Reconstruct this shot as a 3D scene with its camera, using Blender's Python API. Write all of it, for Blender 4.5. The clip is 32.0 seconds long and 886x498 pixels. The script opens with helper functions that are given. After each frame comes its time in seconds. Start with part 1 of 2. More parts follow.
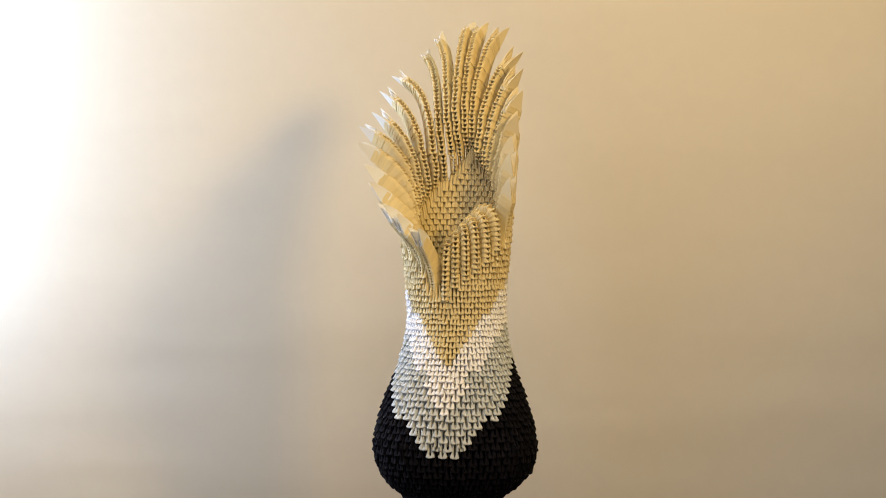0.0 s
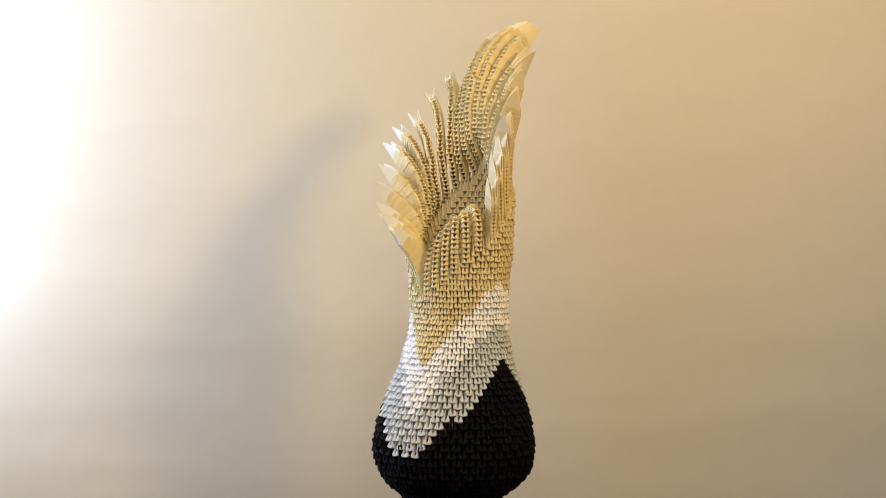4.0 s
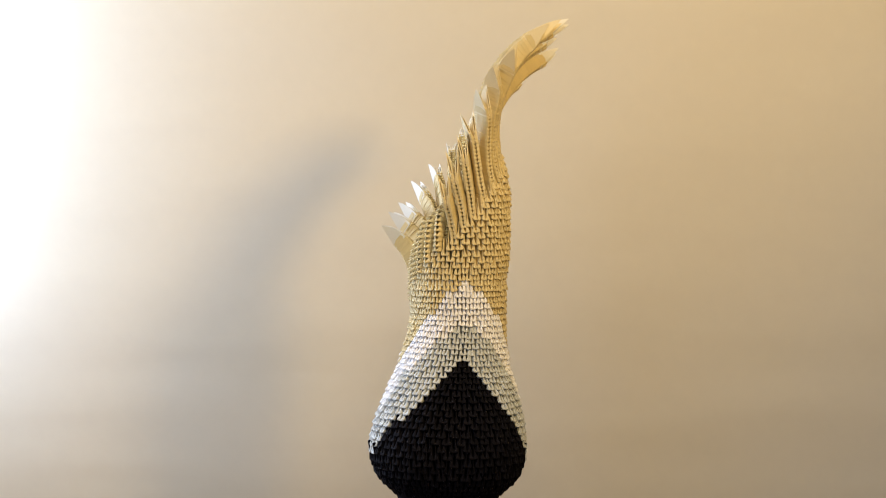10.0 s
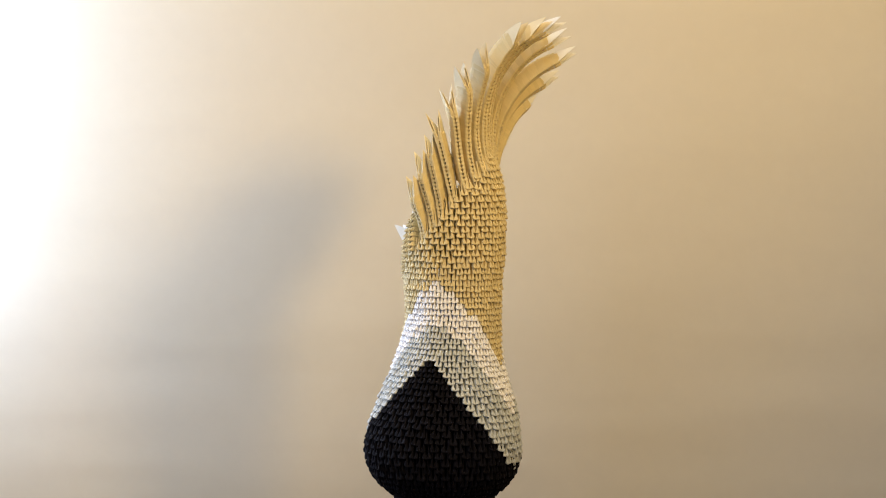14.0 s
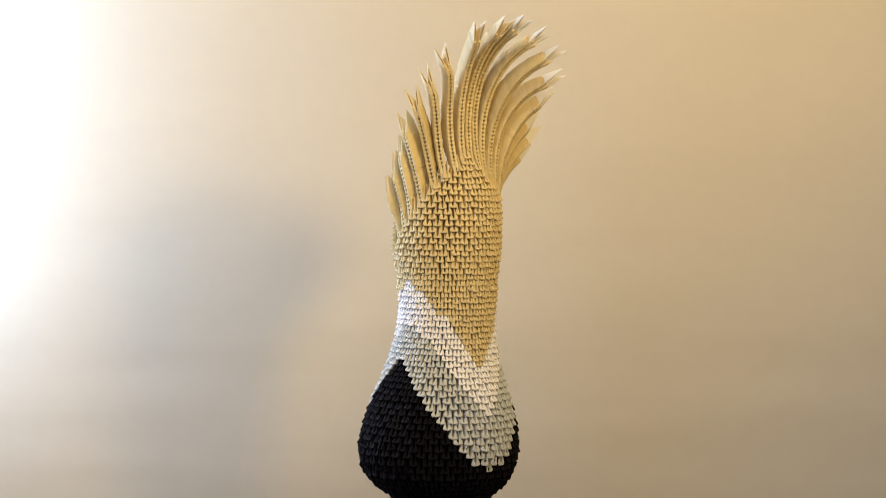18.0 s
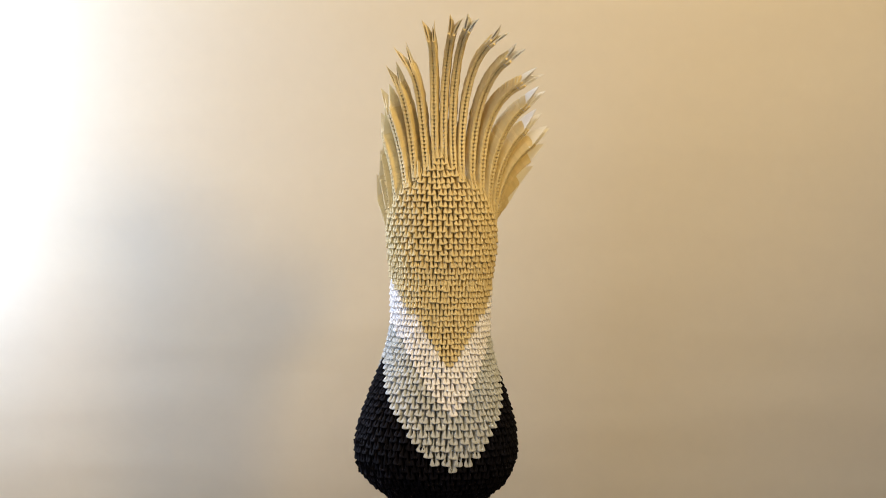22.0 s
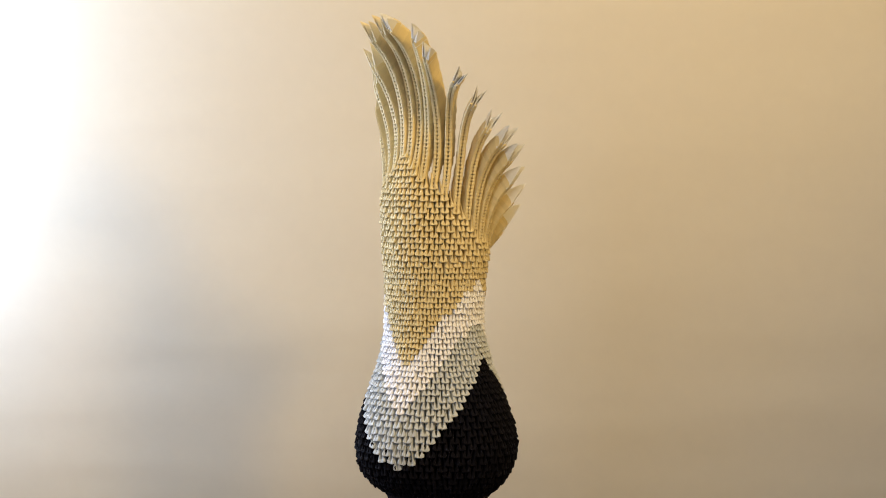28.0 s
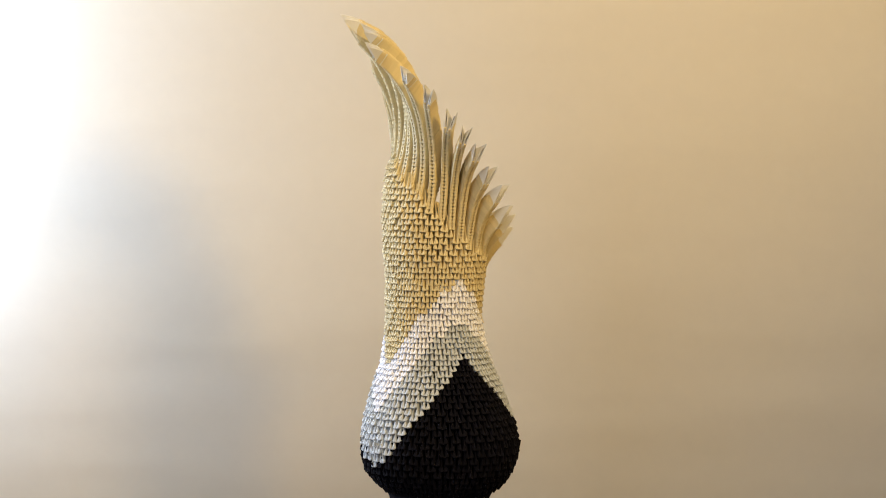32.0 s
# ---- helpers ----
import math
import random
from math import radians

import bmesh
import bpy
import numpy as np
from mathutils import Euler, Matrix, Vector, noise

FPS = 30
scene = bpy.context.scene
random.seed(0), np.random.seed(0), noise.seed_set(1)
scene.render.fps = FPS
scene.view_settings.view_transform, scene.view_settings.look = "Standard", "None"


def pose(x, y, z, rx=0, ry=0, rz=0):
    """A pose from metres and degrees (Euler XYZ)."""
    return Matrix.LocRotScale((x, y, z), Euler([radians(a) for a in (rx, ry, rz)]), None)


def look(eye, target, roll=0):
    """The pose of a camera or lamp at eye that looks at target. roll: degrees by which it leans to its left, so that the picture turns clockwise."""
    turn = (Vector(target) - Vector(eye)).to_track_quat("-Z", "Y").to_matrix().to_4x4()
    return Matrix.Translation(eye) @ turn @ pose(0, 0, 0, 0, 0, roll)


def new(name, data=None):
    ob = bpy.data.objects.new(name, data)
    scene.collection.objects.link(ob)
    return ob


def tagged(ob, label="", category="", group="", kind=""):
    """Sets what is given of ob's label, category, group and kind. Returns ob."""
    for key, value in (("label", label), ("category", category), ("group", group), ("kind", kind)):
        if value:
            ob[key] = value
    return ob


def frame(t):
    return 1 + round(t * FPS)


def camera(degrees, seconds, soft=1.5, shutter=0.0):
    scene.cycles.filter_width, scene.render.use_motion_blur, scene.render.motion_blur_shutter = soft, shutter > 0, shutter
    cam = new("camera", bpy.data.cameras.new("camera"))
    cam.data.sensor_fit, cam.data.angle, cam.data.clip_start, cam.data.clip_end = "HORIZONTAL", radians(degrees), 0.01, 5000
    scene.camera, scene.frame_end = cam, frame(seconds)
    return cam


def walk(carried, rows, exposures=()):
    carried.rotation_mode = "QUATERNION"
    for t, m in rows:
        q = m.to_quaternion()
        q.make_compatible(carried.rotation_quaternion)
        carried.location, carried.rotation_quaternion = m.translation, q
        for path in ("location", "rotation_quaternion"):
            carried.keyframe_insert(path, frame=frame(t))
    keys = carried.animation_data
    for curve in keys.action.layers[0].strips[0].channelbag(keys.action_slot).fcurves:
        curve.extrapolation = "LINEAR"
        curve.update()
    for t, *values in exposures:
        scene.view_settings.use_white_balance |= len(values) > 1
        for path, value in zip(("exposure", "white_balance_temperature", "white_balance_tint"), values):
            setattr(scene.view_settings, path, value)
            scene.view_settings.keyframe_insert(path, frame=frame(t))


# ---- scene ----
SECONDS = 32.0
PX = 0.0006                      # metres in one unit of the sculpture's plan
D_CAM = 5500 * PX                # camera to the turntable's axis
TABLE = 0.74                     # height of the table top
DISC = TABLE + 0.03              # height of the turntable's plate
FOOT_Y = 916                     # plan height (counted downwards) of the foot
EYE_Z = DISC + (FOOT_Y - 230) * PX
AXIS_X = 7.6 * PX
TURN = 7.2                       # degrees a second, clockwise from above

cam = camera(16.226, SECONDS, soft=1.0)
eye = Vector((0, -D_CAM, EYE_Z))
view = look(eye, eye + Vector((0, 5500, -211)), 0.55)
walk(cam, [(0, view), (SECONDS, view)], [(0, 0.0), (SECONDS, 0.0)])

# ---- light ----
world = bpy.data.worlds.new("world")
scene.world = world
world.use_nodes = True
world.node_tree.nodes["Background"].inputs["Color"].default_value = (0.75, 0.85, 1.0, 1)
world.node_tree.nodes["Background"].inputs["Strength"].default_value = 0.3

WALL_Y = 650 * PX
LEFT, RIGHT, BACK, TOP = -0.80, 2.4, -4.2, 2.45
warm = bpy.data.lights.new("warm_lamp", "SPOT")
warm.energy, warm.color, warm.shadow_soft_size, warm.spot_size, warm.spot_blend = 64.0, (1.0, 0.67, 0.22), 0.13, radians(90), 1.0
lamp_at = Vector((AXIS_X + 0.87, -1.2, EYE_Z + 0.52))
new("warm_lamp", warm).matrix_world = look(lamp_at, (-0.22, WALL_Y, EYE_Z + 0.60))

# unseen warm fill added overhead to brighten the sculpture's front and soften shadows
glow = bpy.data.lights.new("overhead_fill", "AREA")
glow.energy, glow.color, glow.shape, glow.size = 18.0, (1.0, 0.795, 0.45), "DISK", 1.0
new("overhead_fill", glow).matrix_world = pose(0.15, -1.35, TOP - 0.02)

# daylight from the left: by the wall, then an added fill; no window built
for name, y, z, wide, high, power in (("left_day_fill", WALL_Y - 0.15, EYE_Z + 0.10, 0.23, 0.70, 9.9), ("left_day_fill", -1.6, EYE_Z + 0.25, 1.4, 1.2, 9.6)):
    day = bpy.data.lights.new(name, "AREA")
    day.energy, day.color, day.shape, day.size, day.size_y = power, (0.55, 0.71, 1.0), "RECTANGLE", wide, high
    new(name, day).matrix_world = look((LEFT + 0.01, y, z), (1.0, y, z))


# ---- materials ----
def material(name, color, rough=0.6, vary=0.12, grain=900.0, bump=0.15, blotch=25.0, random_value=0.0, sheen=0.3, fold=0.0):
    m = bpy.data.materials.new(name)
    m.use_nodes = True
    n, l = m.node_tree.nodes, m.node_tree.links
    b = n["Principled BSDF"]
    b.inputs["Roughness"].default_value = rough
    b.inputs["Specular IOR Level"].default_value = sheen
    tc = n.new("ShaderNodeTexCoord")
    big = n.new("ShaderNodeTexNoise")
    big.inputs["Scale"].default_value, big.inputs["Detail"].default_value = blotch, 4
    fine = n.new("ShaderNodeTexNoise")
    fine.inputs["Scale"].default_value, fine.inputs["Detail"].default_value = grain, 3
    for t in (big, fine):
        l.new(tc.outputs["Object"], t.inputs["Vector"])
    mix = n.new("ShaderNodeMath")
    mix.operation = "MULTIPLY_ADD"
    mix.inputs[1].default_value, mix.inputs[2].default_value = 0.4, 0.0
    l.new(fine.outputs["Fac"], mix.inputs[0])
    add = n.new("ShaderNodeMath")
    add.operation = "MULTIPLY_ADD"
    add.inputs[1].default_value = 0.6
    l.new(big.outputs["Fac"], add.inputs[0])
    l.new(mix.outputs[0], add.inputs[2])
    last = add.outputs[0]
    if random_value:
        for node, out in (("ShaderNodeNewGeometry", "Random Per Island"), ("ShaderNodeObjectInfo", "Random")):
            r = n.new(node)
            k = n.new("ShaderNodeMath")
            k.operation = "MULTIPLY_ADD"
            k.inputs[1].default_value = random_value
            l.new(r.outputs[out], k.inputs[0])
            l.new(last, k.inputs[2])
            last = k.outputs[0]
    ramp = n.new("ShaderNodeMapRange")
    lo = 0.3 + 0.3 * random_value
    ramp.inputs["From Min"].default_value, ramp.inputs["From Max"].default_value = lo, 0.7 + 1.7 * random_value
    ramp.inputs["To Min"].default_value, ramp.inputs["To Max"].default_value = 1 - vary, 1 + vary
    l.new(last, ramp.inputs["Value"])
    mul = n.new("ShaderNodeVectorMath")
    mul.operation = "SCALE"
    mul.inputs[0].default_value = color
    l.new(ramp.outputs[0], mul.inputs["Scale"])
    l.new(mul.outputs[0], b.inputs["Base Color"])
    bp = n.new("ShaderNodeBump")
    bp.inputs["Strength"].default_value, bp.inputs["Distance"].default_value = bump, 0.001
    l.new(fine.outputs["Fac"], bp.inputs["Height"])
    l.new(bp.outputs[0], b.inputs["Normal"])
    if fold:
        # soft creases running across a hung sheet
        place = n.new("ShaderNodeMapping")
        place.inputs["Scale"].default_value = (0.8, 1.0, 4.0)
        wave = n.new("ShaderNodeTexNoise")
        wave.inputs["Scale"].default_value, wave.inputs["Detail"].default_value = 3.0, 2
        l.new(tc.outputs["Object"], place.inputs["Vector"])
        l.new(place.outputs[0], wave.inputs["Vector"])
        soft = n.new("ShaderNodeBump")
        soft.inputs["Strength"].default_value, soft.inputs["Distance"].default_value = 1.0, fold
        l.new(wave.outputs["Fac"], soft.inputs["Height"])
        l.new(soft.outputs[0], bp.inputs["Normal"])
    return m


GOLD = material("buff_yellow_paper", (0.66, 0.535, 0.285), 0.55, 0.14, random_value=0.6)
WHITE = material("white_paper", (0.90, 0.88, 0.885), 0.55, 0.04, random_value=0.5)
GREY = material("pale_grey_paper", (0.575, 0.59, 0.58), 0.55, 0.10, random_value=0.6)
BLACK = material("black_paper", (0.007, 0.006, 0.009), 0.8, 0.4, random_value=0.6, sheen=0.08)
TIP = material("white_tip_paper", (0.80, 0.77, 0.70), 0.5, 0.04)
CREAM = material("cream_tip_paper", (0.77, 0.655, 0.42), 0.5, 0.05)
WALLM = material("satin_backdrop", (0.69, 0.63, 0.525), 0.55, 0.02, grain=60, bump=0.1, blotch=3.0, sheen=0.35, fold=0.0035)
PLASTER = material("plaster", (0.80, 0.78, 0.75), 0.8, 0.05, grain=40, blotch=2.0)
WOODM = material("dark_wood", (0.10, 0.06, 0.035), 0.5, 0.25, grain=60, blotch=6.0)
PLASTIC = material("black_plastic", (0.02, 0.02, 0.02), 0.4, 0.1)


def mesh_of(name, verts, faces, mats, index=None, smooth=False):
    me = bpy.data.meshes.new(name)
    me.from_pydata([tuple(v) for v in verts], [], faces)
    for m in mats:
        me.materials.append(m)
    if index is not None:
        me.polygons.foreach_set("material_index", index)
    me.polygons.foreach_set("use_smooth", [smooth] * len(me.polygons))
    me.validate()
    me.update()
    return me


def child(name, me, parent, label=""):
    ob = new(name, me)
    ob.parent = parent
    return tagged(ob, label)


def box(name, lo, hi, mat, label="", category="", kind="", bevel=0.0):
    bm = bmesh.new()
    bmesh.ops.create_cube(bm, size=1.0)
    for v in bm.verts:
        v.co = Vector([lo[i] + (v.co[i] + 0.5) * (hi[i] - lo[i]) for i in range(3)])
    if bevel:
        bmesh.ops.bevel(bm, geom=bm.edges[:], offset=bevel, segments=2, affect="EDGES", profile=0.5)
    me = bpy.data.meshes.new(name)
    bm.to_mesh(me)
    bm.free()
    me.materials.append(mat)
    return tagged(new(name, me), label, category, kind=kind)


# ---- room ----
box("floor", (LEFT - 0.1, BACK - 0.1, -0.1), (RIGHT + 0.1, WALL_Y + 0.1, 0), WOODM, "dark wooden floor of the room", "floor", "structure")
box("ceiling", (LEFT - 0.1, BACK - 0.1, TOP), (RIGHT + 0.1, WALL_Y + 0.1, TOP + 0.1), PLASTER, "plain pale plaster ceiling", "ceiling", "structure")
box("wall_north", (LEFT - 0.1, WALL_Y, 0), (RIGHT + 0.1, WALL_Y + 0.1, TOP), WALLM, "plain satin cream backdrop wall behind the sculpture", "wall", "structure")
box("wall_south", (LEFT - 0.1, BACK - 0.1, 0), (RIGHT + 0.1, BACK, TOP), PLASTER, "plain pale plaster wall", "wall", "structure")
box("wall_east", (RIGHT, BACK, 0), (RIGHT + 0.1, WALL_Y, TOP), PLASTER, "plain pale plaster wall", "wall", "structure")
box("wall_west", (LEFT - 0.1, BACK, 0), (LEFT, WALL_Y, TOP), PLASTER, "plain pale plaster wall", "wall", "structure")

# ---- plan of the sculpture (heights counted downwards in plan units) ----
PROFILE_Y = [240, 270, 300, 350, 400, 450, 500, 520, 560, 600, 650, 700, 750, 780, 800, 830, 850, 866, 872, 885, 916]
PROFILE_R = [74, 80, 92, 100, 99, 95, 88.5, 87, 85.5, 89.5, 101.5, 121, 136.5, 141, 141.5, 133, 118, 97, 89, 87, 90]
LEAN = [(240, 26, 112), (300, 22, 114), (350, 19, 118), (400, 19, 125), (450, 21, 131), (500, 22, 131), (560, 24, 131), (640, 20, 115), (700, 18, 105), (780, 17, 86), (830, 18, 88), (868, 14, 95), (916, 12, 100)]
LEAN_Y = [a[0] for a in LEAN]
LEAN_S = [a[1] * math.sin(radians(a[2])) for a in LEAN]
LEAN_C = [a[1] * math.cos(radians(a[2])) for a in LEAN]
LOWER, UPPER, NECK = 40, 32, 466     # units in a round of the lower and the upper body, and the height where they meet
# crest: number, bearing and height of each feather's foot, then reach, bearing and height of the crotch of its forked point
FEATHER = list(range(-7, 15))
FOOT_A = [68.5, 80, 90, 104, 119, 130, 143.5, 154, 165.5, 176, 185, 197, 208.6, 222, 235, 246, 257, 269, 283, 298, 314, 330]
FOOT_H = [425, 403, 384, 362, 340, 320, 302, 283, 283, 300, 318, 336, 354, 372, 390, 408, 424, 437, 448, 460, 478, 530]
FORK_R = [122, 121, 122, 126, 130, 129, 136, 154, 162, 175, 175, 187, 168, 155, 140, 148, 140, 124, 115, 102, 96, 92]
FORK_A = [71, 77.5, 86, 93, 105, 117, 130, 147, 159, 167, 181, 189, 204, 216, 229, 239, 249, 261, 275, 291, 307, 330]
FORK_H = [359, 318, 286, 246, 203, 163, 130, 88, 74, 67, 85, 116, 156, 194, 236, 261, 291, 331, 364, 401, 418, 440]
# bearing towards which the upper part of each feather turns its spine
SPINE_A = [52, 57, 66, 87, 113, 137, 148, 153, 156, 157, 162, 175, 191, 203, 217, 234, 250, 267, 283, 298, 312, 326]
RIB_A = [346, 358, 371, 383, 396, 410]
RIB_H = [527, 512, 498, 483, 467, 448]


def lift(s, c, y):
    """A place in the sculpture's space from its plan: s to the right, c to the front, y downwards."""
    return Vector((s * PX, -c * PX, (FOOT_Y - y) * PX))


def ring(a, y, inset=0.0):
    """A place on the body at bearing a (degrees) and height y."""
    r = (np.interp(y, PROFILE_Y, PROFILE_R) - inset) * (1 + 0.025 * math.cos(2 * radians(a - 86)))
    return lift(np.interp(y, LEAN_Y, LEAN_S) + r * math.sin(radians(a)), np.interp(y, LEAN_Y, LEAN_C) + r * math.cos(radians(a)), y)


def rim(a):
    """Height of the body's upper edge at bearing a."""
    bearings = FOOT_A + RIB_A + [FOOT_A[0] + 360]
    heights = FOOT_H + RIB_H + [FOOT_H[0]]
    return np.interp((a - FOOT_A[0]) % 360 + FOOT_A[0], bearings, heights) - 9


def level(y, r=110):
    """Height on the axis of what shows at y on the front."""
    return 230 + (y - 230) / (1 + r / 5500)


def tone(a, y):
    """Which paper a unit has: 0 gold, 1 white, 2 grey, 3 black."""
    first = math.cos(radians(a + 9.5)) > 0
    d = abs((a + 9.5 + 90) % 180 - 90)
    y = y - 6 + 15 * d / 90
    gold = level(np.interp(d, [0, 23, 44, 60, 90], [650, 600, 562, 545, 497]), 92) - (8 if first else 0) * max(0, 1 - d / 30)
    white = level(np.interp(d, [0, 12, 25, 45, 65, 90], [738, 712, 672, 638, 606, 580]), 105) - (9 if first else 0) * max(0, 1 - d / 40)
    grey = level(np.interp(d, [0, 9, 25, 40, 68, 90], [827, 825, 794, 759, 697, 644]), 130) - (24 if first else 0) * max(0, 1 - d / 60)
    return 0 if y < gold else 1 if y < white else 2 if y < grey else 3


PAPERS = [GOLD, WHITE, GREY, BLACK]


def unit_shape(stem):
    """One folded paper unit seen from outside: a tongue with a rounded lower lip and a groove down the middle that closes
    towards the lip. stem: half its width at the upper end. One column wide, one row high and one lip deep."""
    neck = 0.5 * (stem + 0.39)
    #       up, groove, half width, outward
    rows = [(2.4, 0.13, stem, 0.50), (1.5, 0.13, stem + 0.01, 0.62), (0.8, 0.13, stem * 0.7 + neck * 0.3, 0.75), (0.35, 0.12, neck, 0.86), (0.0, 0.085, 0.39, 0.95), (-0.22, 0.025, 0.415, 1.02), (-0.40, 0.0, 0.38, 1.05), (-0.50, 0.0, 0.25, 1.0), (-0.46, 0.0, 0.22, 0.5), (-0.3, 0.0, 0.2, -0.3)]
    verts, faces = [], []
    for side in (-1, 1):
        i = len(verts)
        for up, g, h, out in rows:
            verts += [(side * g * 0.5, out - 0.7 if g else out - 0.05, up), (side * g, out - 0.03, up), (side * (g + 0.5 * (h - g)), out + 0.02, up), (side * (g + 0.85 * (h - g)), out - 0.02, up), (side * h, out - 0.12, up), (side * h * 0.95, -0.3, up + 0.05)]
        for r in range(len(rows) - 1):
            for c in range(5):
                f = [i + r * 6 + c, i + r * 6 + c + 1, i + r * 6 + c + 7, i + r * 6 + c + 6]
                faces.append(f if side < 0 else f[::-1])
    return verts, faces


def strip_shape():
    """The inner face of a unit: a flat upright strip with a square lower end that stands clear of the strip below."""
    verts, faces = [], []
    for side in (-1, 1):
        i = len(verts)
        for up, g, h, out in ((2.2, 0.02, 0.24, 0.0), (0.9, 0.02, 0.28, 0.5), (-0.45, 0.01, 0.35, 1.0), (-0.52, 0.01, 0.34, 0.95), (-0.50, 0.01, 0.32, -0.2)):
            verts += [(side * g, out - 0.5, up), (side * g, out - 0.04, up), (side * h, out, up), (side * h, -0.3, up)]
        for r in range(4):
            for c in range(3):
                f = [i + r * 4 + c, i + r * 4 + c + 1, i + r * 4 + c + 5, i + r * 4 + c + 4]
                faces.append(f if side < 0 else f[::-1])
    return verts, faces


def flap_shape():
    """A unit of a feather: two flaps side by side. x across, y from the spine (0) to the inner edge (-1), z along in steps."""
    verts, faces = [], []
    for side in (-1, 1):
        i = len(verts)
        #        along, gap at spine, gap at inner edge, half width, proud
        lead = 0.8  # the inner edge runs ahead of the spine
        for z, g0, g1, h, e in ((1.6, 2.4, 3.6, 6.9, -0.03), (0.62, 1.5, 2.5, 7.1, 0.01), (0.2, 0.05, 0.05, 7.3, 0.05), (-0.05, 0.05, 0.05, 7.2, 0.05), (0.0, 0.05, 0.05, 6.2, -0.03)):
            for x, y in ((g0, e * 0.5 - 0.10), (g0 + 0.5, e * 0.5), (h * 0.75, e * 0.5), (h - 0.5, -0.05), (h, -0.35), (h, -0.78), (h - 1.0, -0.93 - e * 0.6), (h * 0.6, -1.0 - e), (g1 + 0.8, -0.985 - e), (g1, -0.86)):
                verts.append((side * x, y, z - y * lead))
        for r in range(4):
            for c in range(10):
                f = [i + r * 10 + c, i + r * 10 + (c + 1) % 10, i + r * 10 + 10 + (c + 1) % 10, i + r * 10 + 10 + c]
                faces.append(f if side > 0 else f[::-1])
        cap = [list(range(i, i + 10)), list(range(i + 49, i + 39, -1))]
        faces += cap if side < 0 else [f[::-1] for f in cap]
    return verts, faces


def band_shape():
    """A rounded folded band across a rib, in two halves that open towards the top. Faces outwards along y."""
    verts, faces = [], []
    for side in (-1, 1):
        i = len(verts)
        for z, gap, r, deep in ((8.0, 3.4, 7.2, 3.0), (3.4, 2.6, 7.8, 4.8), (-0.4, 0.1, 8.9, 8.0), (-1.8, 0.1, 8.7, 7.6), (-1.4, 0.2, 6.8, 3.2)):
            for q in (0.0, 0.35, 0.7, 1.0):
                w = radians(90 * q)
                verts.append((side * (gap + (r - gap) * math.sin(w)), deep * math.cos(w) - 1.0, z))
            verts += [(side * r, -9.0, z), (side * gap, -9.0, z)]
        for r in range(4):
            for c in range(6):
                f = [i + r * 6 + c, i + r * 6 + (c + 1) % 6, i + r * 6 + 6 + (c + 1) % 6, i + r * 6 + 6 + c]
                faces.append(f if side > 0 else f[::-1])
    return verts, faces


UNITS = [unit_shape(0.27), unit_shape(0.24), unit_shape(0.20)]     # closed, half open and wide rows
STRIP_V, STRIP_F = strip_shape()
FLAP_V, FLAP_F = flap_shape()
BAND_V, BAND_F = band_shape()


def frame_at(place, up, out):
    up = up.normalized()
    side = up.cross(out).normalized()
    # x lateral, y outward, z up
    out = side.cross(up).normalized()
    m = Matrix((side, out, up)).transposed().to_4x4()
    m.translation = place
    return m


def body_frame(a, y, inset, inner=False):
    p = ring(a, y, inset)
    up = ring(a, y - 6, inset) - ring(a, y + 6, inset)
    tangent = ring(a + 2, y, inset) - ring(a - 2, y, inset)
    out = tangent.cross(up)
    if out.dot(Vector((math.sin(radians(a)), -math.cos(radians(a)), 0))) < 0:
        out = -out
    return frame_at(p, up, -out if inner else out)


class Heap:
    """Many pieces gathered for one mesh."""

    def __init__(self):
        self.v, self.f, self.i = [], [], []

    def add(self, verts, faces, m, index=0):
        k = len(self.v)
        self.v += [m @ Vector(v) for v in verts]
        self.f += [[k + q for q in f] for f in faces]
        self.i += [index] * len(faces)

    def mesh(self, name, mats, smooth=False):
        return mesh_of(name, self.v, self.f, mats, self.i, smooth)


sculpture = tagged(new("paper_sculpture"), "folded-paper vase sculpture, black, white and buff, with feathered crest", "sculpture")
sculpture.location = (AXIS_X, 0, DISC)


def size(w, d, h):
    return Matrix.Diagonal((w * PX, d * PX, h * PX, 1))


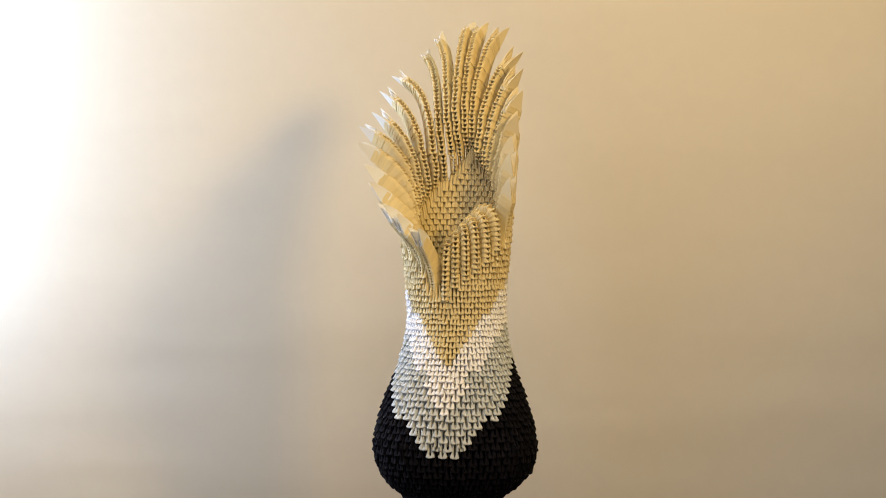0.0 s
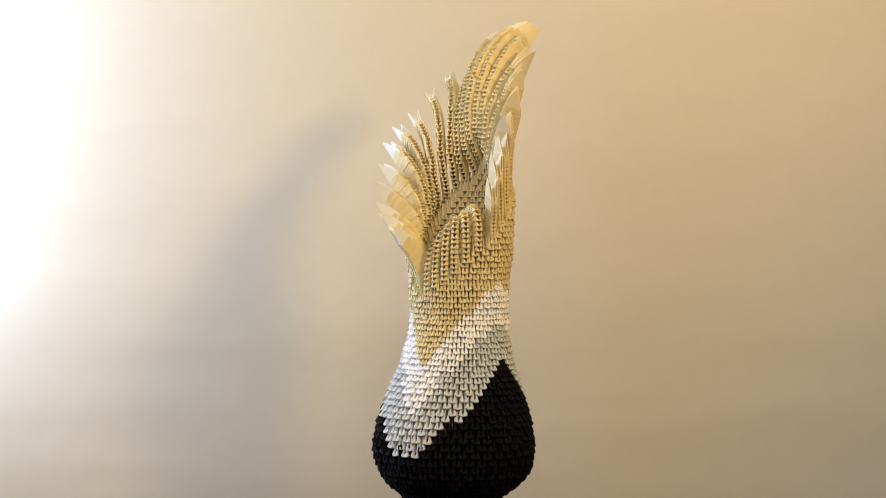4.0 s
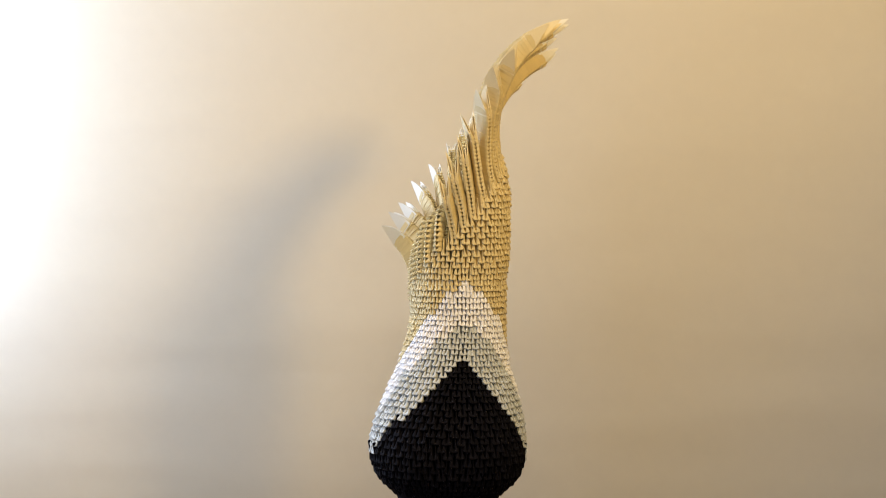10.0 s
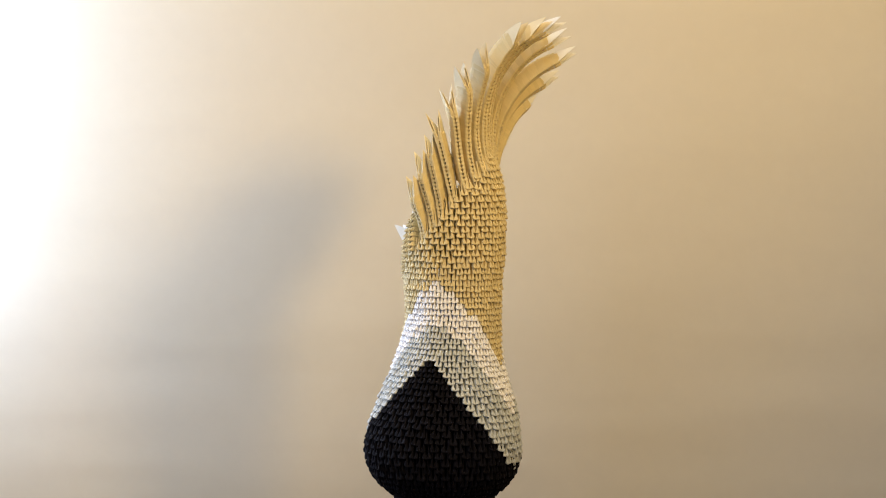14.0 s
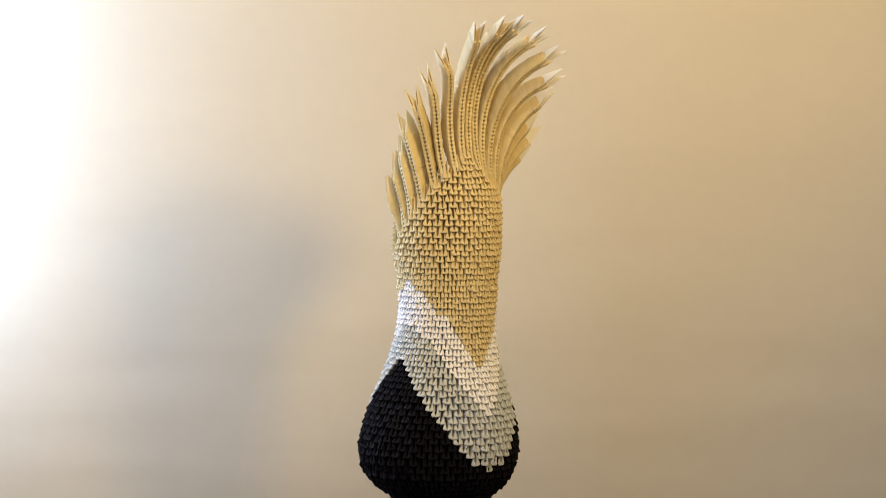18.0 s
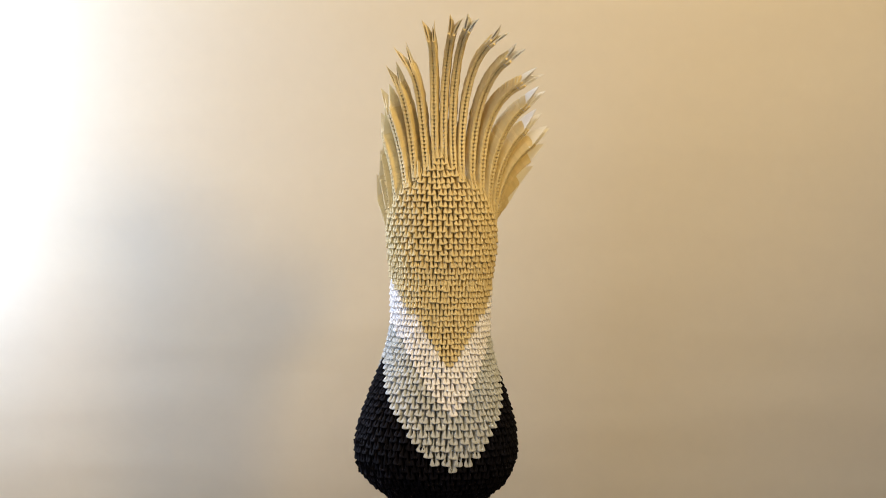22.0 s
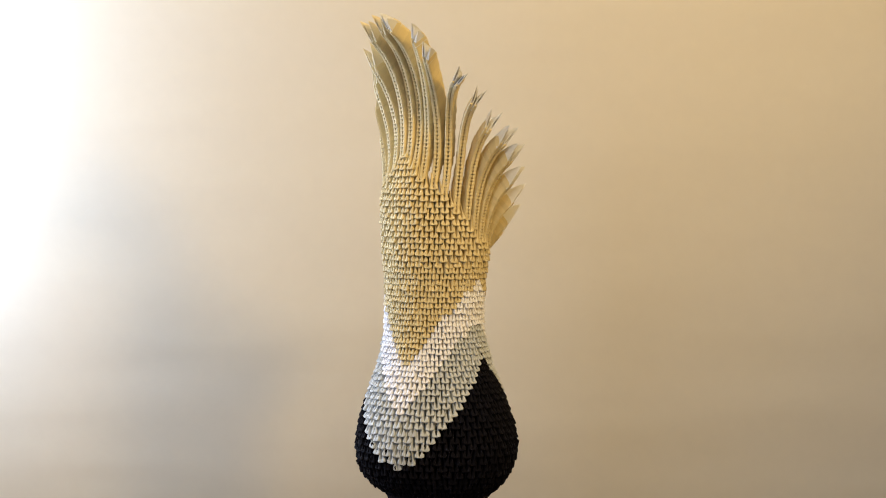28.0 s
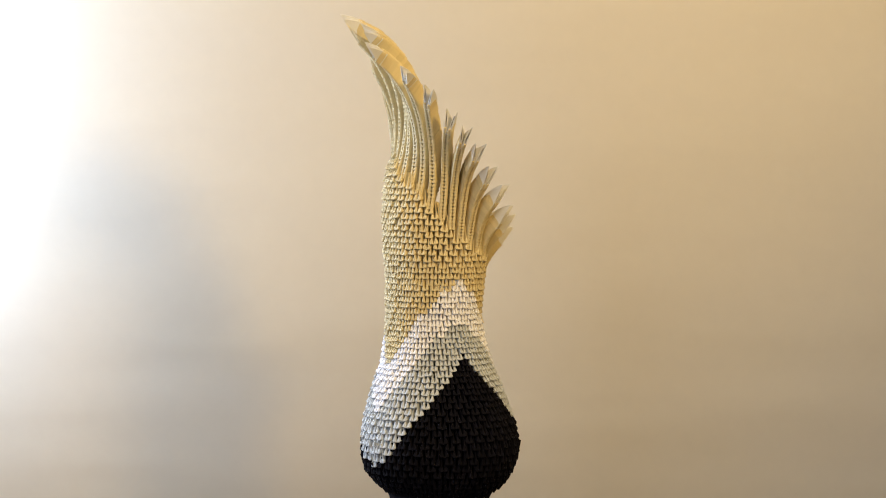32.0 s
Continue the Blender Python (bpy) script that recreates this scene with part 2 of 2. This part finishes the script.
def build_body():
    rng = random.Random(4)
    heaps = {k: Heap() for k in ("black_unit_shell", "grey_unit_shell", "white_unit_shell", "gold_unit_shell", "inner_unit_shell")}
    names = ["gold_unit_shell", "white_unit_shell", "grey_unit_shell", "black_unit_shell"]
    singles = []
    y, j = 868.0, 0
    while y > 262:
        # rows are spaced along the outline
        slope = (np.interp(y - 5, PROFILE_Y, PROFILE_R) - np.interp(y + 5, PROFILE_Y, PROFILE_R)) / 10
        row = np.interp(y, [480, 640, 720, 870], [10.4, 10.4, 11.8, 11.8])
        many, phase = (UPPER, 165.5) if y < NECK else (LOWER, -9.5)
        for c in range(many):
            a0 = (c + 0.5 * (j % 2)) * 360 / many + phase
            a, yy = a0 + rng.uniform(-0.5, 0.5), y + rng.uniform(-0.9, 0.9)
            if yy < rim(a):
                continue
            pitch = 2 * math.pi * np.interp(yy, PROFILE_Y, PROFILE_R) / many
            wide = 15.0 + 0.6 * (pitch - 13.5)
            shape = 0 if pitch < 16.2 else 1 if pitch < 18.5 else 2
            m = body_frame(a, yy, 11.5 if yy < 500 else 10.0) @ pose(0, 0, 0, rng.uniform(-5, 5), rng.uniform(-7, 7), rng.uniform(-9, 9)) @ size(wide * rng.uniform(0.95, 1.04), 11.0 * rng.uniform(0.92, 1.12), row)
            k = tone(a0, y)
            if k == 1 and len(singles) < 300:
                singles.append((shape, m))
            else:
                heaps[names[k]].add(*UNITS[shape], m, 0)
            if yy < 560:
                m = body_frame(a, yy + 3, 20, True) @ pose(0, 0, 0, 0, rng.uniform(-3, 3), rng.uniform(-3, 3)) @ size(pitch * 0.78, 9.0, row)
                heaps["inner_unit_shell"].add(STRIP_V, STRIP_F, m, 0)
        y -= row / math.sqrt(1 + slope * slope)
        j += 1
    shared = [mesh_of("paper_unit", *u, [WHITE]) for u in UNITS]
    for shape, m in singles:
        ob = child("paper_unit", shared[shape], sculpture)
        ob.matrix_local = m
    for name, mat, text in (("black_unit_shell", BLACK, "matt black folded paper units"), ("grey_unit_shell", GREY, "pale grey folded paper units"),
                            ("white_unit_shell", WHITE, "white folded paper units"), ("gold_unit_shell", GOLD, "buff yellow folded paper units"),
                            ("inner_unit_shell", GOLD, "buff yellow folded paper units inside the opening")):
        if heaps[name].v:
            tagged(child(name, heaps[name].mesh(name, [mat]), sculpture, text), kind="stuff")
    # the wall behind the units
    n, rows = 168, 90
    verts, faces, index = [], [], []
    for side in (0, 1):
        for r in range(rows + 1):
            for c in range(n):
                a = c * 360 / n
                top = rim(a) + 6
                y = 868 + (top - 868) * r / rows
                verts.append(ring(a, y, 15.0 if side == 0 else 20.0))
    for side in (0, 1):
        o = side * (rows + 1) * n
        for r in range(rows):
            for c in range(n):
                d = (c + 1) % n
                f = [o + r * n + c, o + r * n + d, o + (r + 1) * n + d, o + (r + 1) * n + c]
                faces.append(f if side == 0 else f[::-1])
                a = (c + 0.5) * 360 / n
                y = 868 + (rim(a) + 6 - 868) * (r + 0.5) / rows
                index.append(tone(a, y) if side == 0 else 0)
    top = rows * n
    o = (rows + 1) * n
    for c in range(n):
        d = (c + 1) % n
        faces.append([top + c, top + d, o + top + d, o + top + c])
        index.append(0)
    child("inner_wall", mesh_of("inner_wall", verts, faces, PAPERS, index, True), sculpture, "layered paper wall behind the folded units")
    # foot
    verts, faces = [], []
    prof = [(0, 868), (95, 868), (92, 874), (88.5, 884), (88, 896), (91, 910), (91, 916), (0, 916)]
    n = 72
    for r, y in prof:
        for c in range(n):
            a = c * 2 * math.pi / n
            e = np.interp(y, LEAN_Y, LEAN_S), np.interp(y, LEAN_Y, LEAN_C)
            verts.append(lift(e[0] + r * math.sin(a), e[1] + r * math.cos(a), y))
    for r in range(len(prof) - 1):
        for c in range(n):
            d = (c + 1) % n
            faces.append([r * n + c, (r + 1) * n + c, (r + 1) * n + d, r * n + d])
    child("foot", mesh_of("foot", verts, faces, [BLACK], None, True), sculpture, "round black paper foot")


def curve(points, n):
    """n + 1 places and directions along a cubic curve."""
    p0, p1, p2, p3 = points
    out = []
    for i in range(n + 1):
        t = i / n
        u = 1 - t
        p = p0 * u**3 + p1 * 3 * u * u * t + p2 * 3 * u * t * t + p3 * t**3
        d = (p1 - p0) * 3 * u * u + (p2 - p1) * 6 * u * t + (p3 - p2) * 3 * t * t
        out.append((p, d.normalized()))
    return out


def loft(sections):
    """A closed skin through rings of four places."""
    v = [p for s in sections for p in s]
    f = [[3, 2, 1, 0], [len(v) - 4, len(v) - 3, len(v) - 2, len(v) - 1]]
    for k in range(0, len(v) - 4, 4):
        for i in range(4):
            j = (i + 1) % 4
            f.append([k + i, k + j, k + 4 + j, k + 4 + i])
    return v, f


def way(bearing):
    return Vector((math.sin(radians(bearing)), -math.cos(radians(bearing)), 0))


def even(path, step):
    """Places and directions at even steps along a path, from its end back to its start, given start first."""
    left, out = 0.0, []
    for (p, d), (q, _) in zip(path[::-1], path[-2::-1]):
        span = (p - q).length
        while left <= span:
            out.append((p + (q - p) * (left / span), d))
            left += step
        left -= span
    return out[::-1]


def fork_plate(side, deep, reach, aim):
    """One side of a feather's forked end: a thin pointed plate with a shorter one inside it. aim: where across its depth
    the point lies. Plan units, in the space of the last unit."""
    out = Heap()
    back = 1 - aim
    outer = ((-3, 0, 0, 3.9, 5.6), (4, 0.05, 0.02, 4.6, 3.4), (0.42 * reach, 0.36, 0.22, 6.9, 1.5), (0.75 * reach, 0.70, 0.58, 8.6, 1.0), (reach, 0.98, 0.98, 10.0, 0.5))
    inner = ((-3, 0.0, 0.02, 1.55, 3.0), (4, 0.08, 0.05, 1.8, 2.8), (0.4 * reach, 0.42, 0.25, 3.4, 1.2), (0.8 * reach, 0.92, 0.92, 6.6, 0.6))
    for part in (outer, inner):
        rings = []
        for z, t0, t1, x, thick in part:
            y0, y1 = -t0 * aim, -1 + t1 * back
            ring4 = [(side * (x - thick / 2), y0 * deep, z - y0 * 5), (side * (x + thick / 2), y0 * deep, z - y0 * 5), (side * (x + thick / 2), y1 * deep, z - y1 * 5), (side * (x - thick / 2), y1 * deep, z - y1 * 5)]
            rings.append(ring4 if side > 0 else ring4[::-1])
        out.add(*loft(rings), Matrix.Identity(4))
    return out.v, out.f


def build_feathers():
    rng = random.Random(9)
    shared = mesh_of("folded_unit", FLAP_V, FLAP_F, [GOLD])
    for i, k in enumerate(FEATHER):
        base = ring(FOOT_A[i], FOOT_H[i], 3)
        fork = lift(FORK_R[i] * way(FORK_A[i]).x, -FORK_R[i] * way(FORK_A[i]).y, FORK_H[i])
        high = FOOT_H[i] - FORK_H[i]
        flat = Vector((fork.x - base.x, fork.y - base.y, 0))
        # the tall feathers first lean over the opening, then bend back
        dip = np.interp(k, [-7, -5, -3, -1, 0, 1, 2, 4, 5, 6, 8, 14], [2, 7, 23, 36, 22, 28, 46, 40, 26, 13, 2, 2])
        bend = np.interp(k, [-5, -3, -1, 0, 2, 4, 5, 6, 9, 14], [0.2, 0.3, 0.55, 0.6, 0.85, 0.7, 0.85, 0.62, 0.62, 0.58])
        p1 = base + way(351) * dip * PX + Vector((0, 0, 0.49 * high * PX))
        low = np.interp(k, [9, 11], [0, 1])         # the low feathers end leaning straight outwards
        p2 = fork - flat * bend * (1 - low) - way(SPINE_A[i]) * 18 * PX * low - Vector((0, 0, (min(29, 0.2 * high) * (1 - low) + 18 * low) * PX))
        full = np.interp(k, [-7, -4, 0, 2, 5, 9, 14], [30, 36, 37, 34, 33, 34, 32])
        aim = np.interp(k, [-7, -2, 0, 4, 9, 14], [0.35, 0.35, 0.55, 0.58, 0.45, 0.35])
        slim = np.interp(k, [-7, -1, 1, 5, 8, 11, 14], [0.95, 0.85, 0.72, 0.70, 0.74, 0.75, 0.85])     # depth left at the end
        root, spine = way(FOOT_A[i]), way(SPINE_A[i])
        pitch = np.interp(k, [5, 10], [7.0, 5.2])
        steps = even(curve((base, p1, p2, fork), 60), pitch * PX)
        feather = tagged(child("feather", None, sculpture), "curved feather of stacked buff paper units")
        for n, (p, d) in enumerate(steps):
            s = n / max(1, len(steps) - 1)
            face = root.lerp(spine, min(1, s / 0.35)).normalized()
            m = frame_at(p, d, face)
            deep = (14 + (full - 14) * min(1, s / 0.18)) * (1 - (1 - slim) * max(0, (s - 0.5) / 0.5)) * rng.uniform(0.97, 1.03)
            unit = child("folded_unit", shared, feather)
            unit.matrix_local = m @ pose(0, 0, 0, rng.uniform(-1.5, 1.5), rng.uniform(-1.5, 1.5), rng.uniform(-2, 2)) @ size((0.86 + 0.14 * min(1, s / 0.3)) * rng.uniform(0.97, 1.03), deep, pitch)
        p, d = steps[-1]
        m = frame_at(p, d, spine) @ size(1, 1, 1)
        for side in (-1, 1):
            plate = Heap()
            plate.add(*fork_plate(side, full * slim, rng.uniform(43, 46) + (3 if k < 2 else 0), aim), m @ pose(0, 0, 0, 0, side * rng.uniform(-2, 3), 0))
            child("tip_plate", plate.mesh("tip_plate", [CREAM if k < 2 else TIP]), feather, "pointed cream paper tip" if k < 2 else "pointed white paper tip")


def build_ribs():
    rng = random.Random(12)
    shared = mesh_of("folded_band", BAND_V, BAND_F, [GOLD])
    tops = [424, 410, 397, 385, 375, 364]
    for a, yb, yt in zip(RIB_A, RIB_H, tops):
        base = ring(a, yb, 4)
        out_way, up = way(a), Vector((0, 0, 1))
        h = (yb - yt) * PX
        p1 = base + out_way * 3 * PX + up * h * 0.6
        p2 = base - out_way * 4 * PX + up * h * 1.15
        p3 = base - out_way * 44 * PX + up * h * 0.90
        rib = tagged(child("curled_rib", None, sculpture), "rib of stacked buff paper units curling inwards")
        for p, d in even(curve((base, p1, p2, p3), 40), 8.6 * PX):
            out = out_way - d * out_way.dot(d)
            if d.z < 0.25:
                out = up - d * up.dot(d) + out_way * 0.3
            band = child("folded_band", shared, rib)
            band.matrix_local = frame_at(p, d, out.normalized()) @ pose(0, 0, 0, rng.uniform(-3, 3), 0, rng.uniform(-3, 3)) @ size(0.88, 1.3, 1.12)


def build_support():
    bm = bmesh.new()
    bmesh.ops.create_cone(bm, cap_ends=True, segments=64, radius1=0.10, radius2=0.10, depth=0.028)
    bmesh.ops.bevel(bm, geom=[e for e in bm.edges if abs(e.verts[0].co.z - e.verts[1].co.z) < 1e-6], offset=0.003, segments=2, affect="EDGES")
    me = bpy.data.meshes.new("turntable")
    bm.to_mesh(me)
    bm.free()
    me.materials.append(PLASTIC)
    plate = tagged(new("turntable", me), "round black turntable plate standing on the table", "turntable")
    plate.location = (AXIS_X, 0, TABLE + 0.015)
    table = tagged(new("side_table"), "small dark wooden side table under the turntable", "table")
    table.location = (AXIS_X, -0.05, 0)
    top = box("tabletop", (-0.3, -0.2, TABLE - 0.025), (0.3, 0.2, TABLE), WOODM, bevel=0.003)
    top.parent = table
    for sx in (-1, 1):
        for sy in (-1, 1):
            leg = box("leg", (sx * 0.27 - 0.02, sy * 0.17 - 0.02, 0), (sx * 0.27 + 0.02, sy * 0.17 + 0.02, TABLE - 0.025), WOODM, bevel=0.002)
            leg.parent = table
    return plate


plate = build_support()
build_feathers()
build_ribs()
build_body()


def motions():
    for thing, z in ((sculpture, DISC), (plate, TABLE + 0.015)):
        walk(thing, [(t, pose(AXIS_X, 0, z, 0, 0, -TURN * t)) for t in range(0, 33)])


motions()
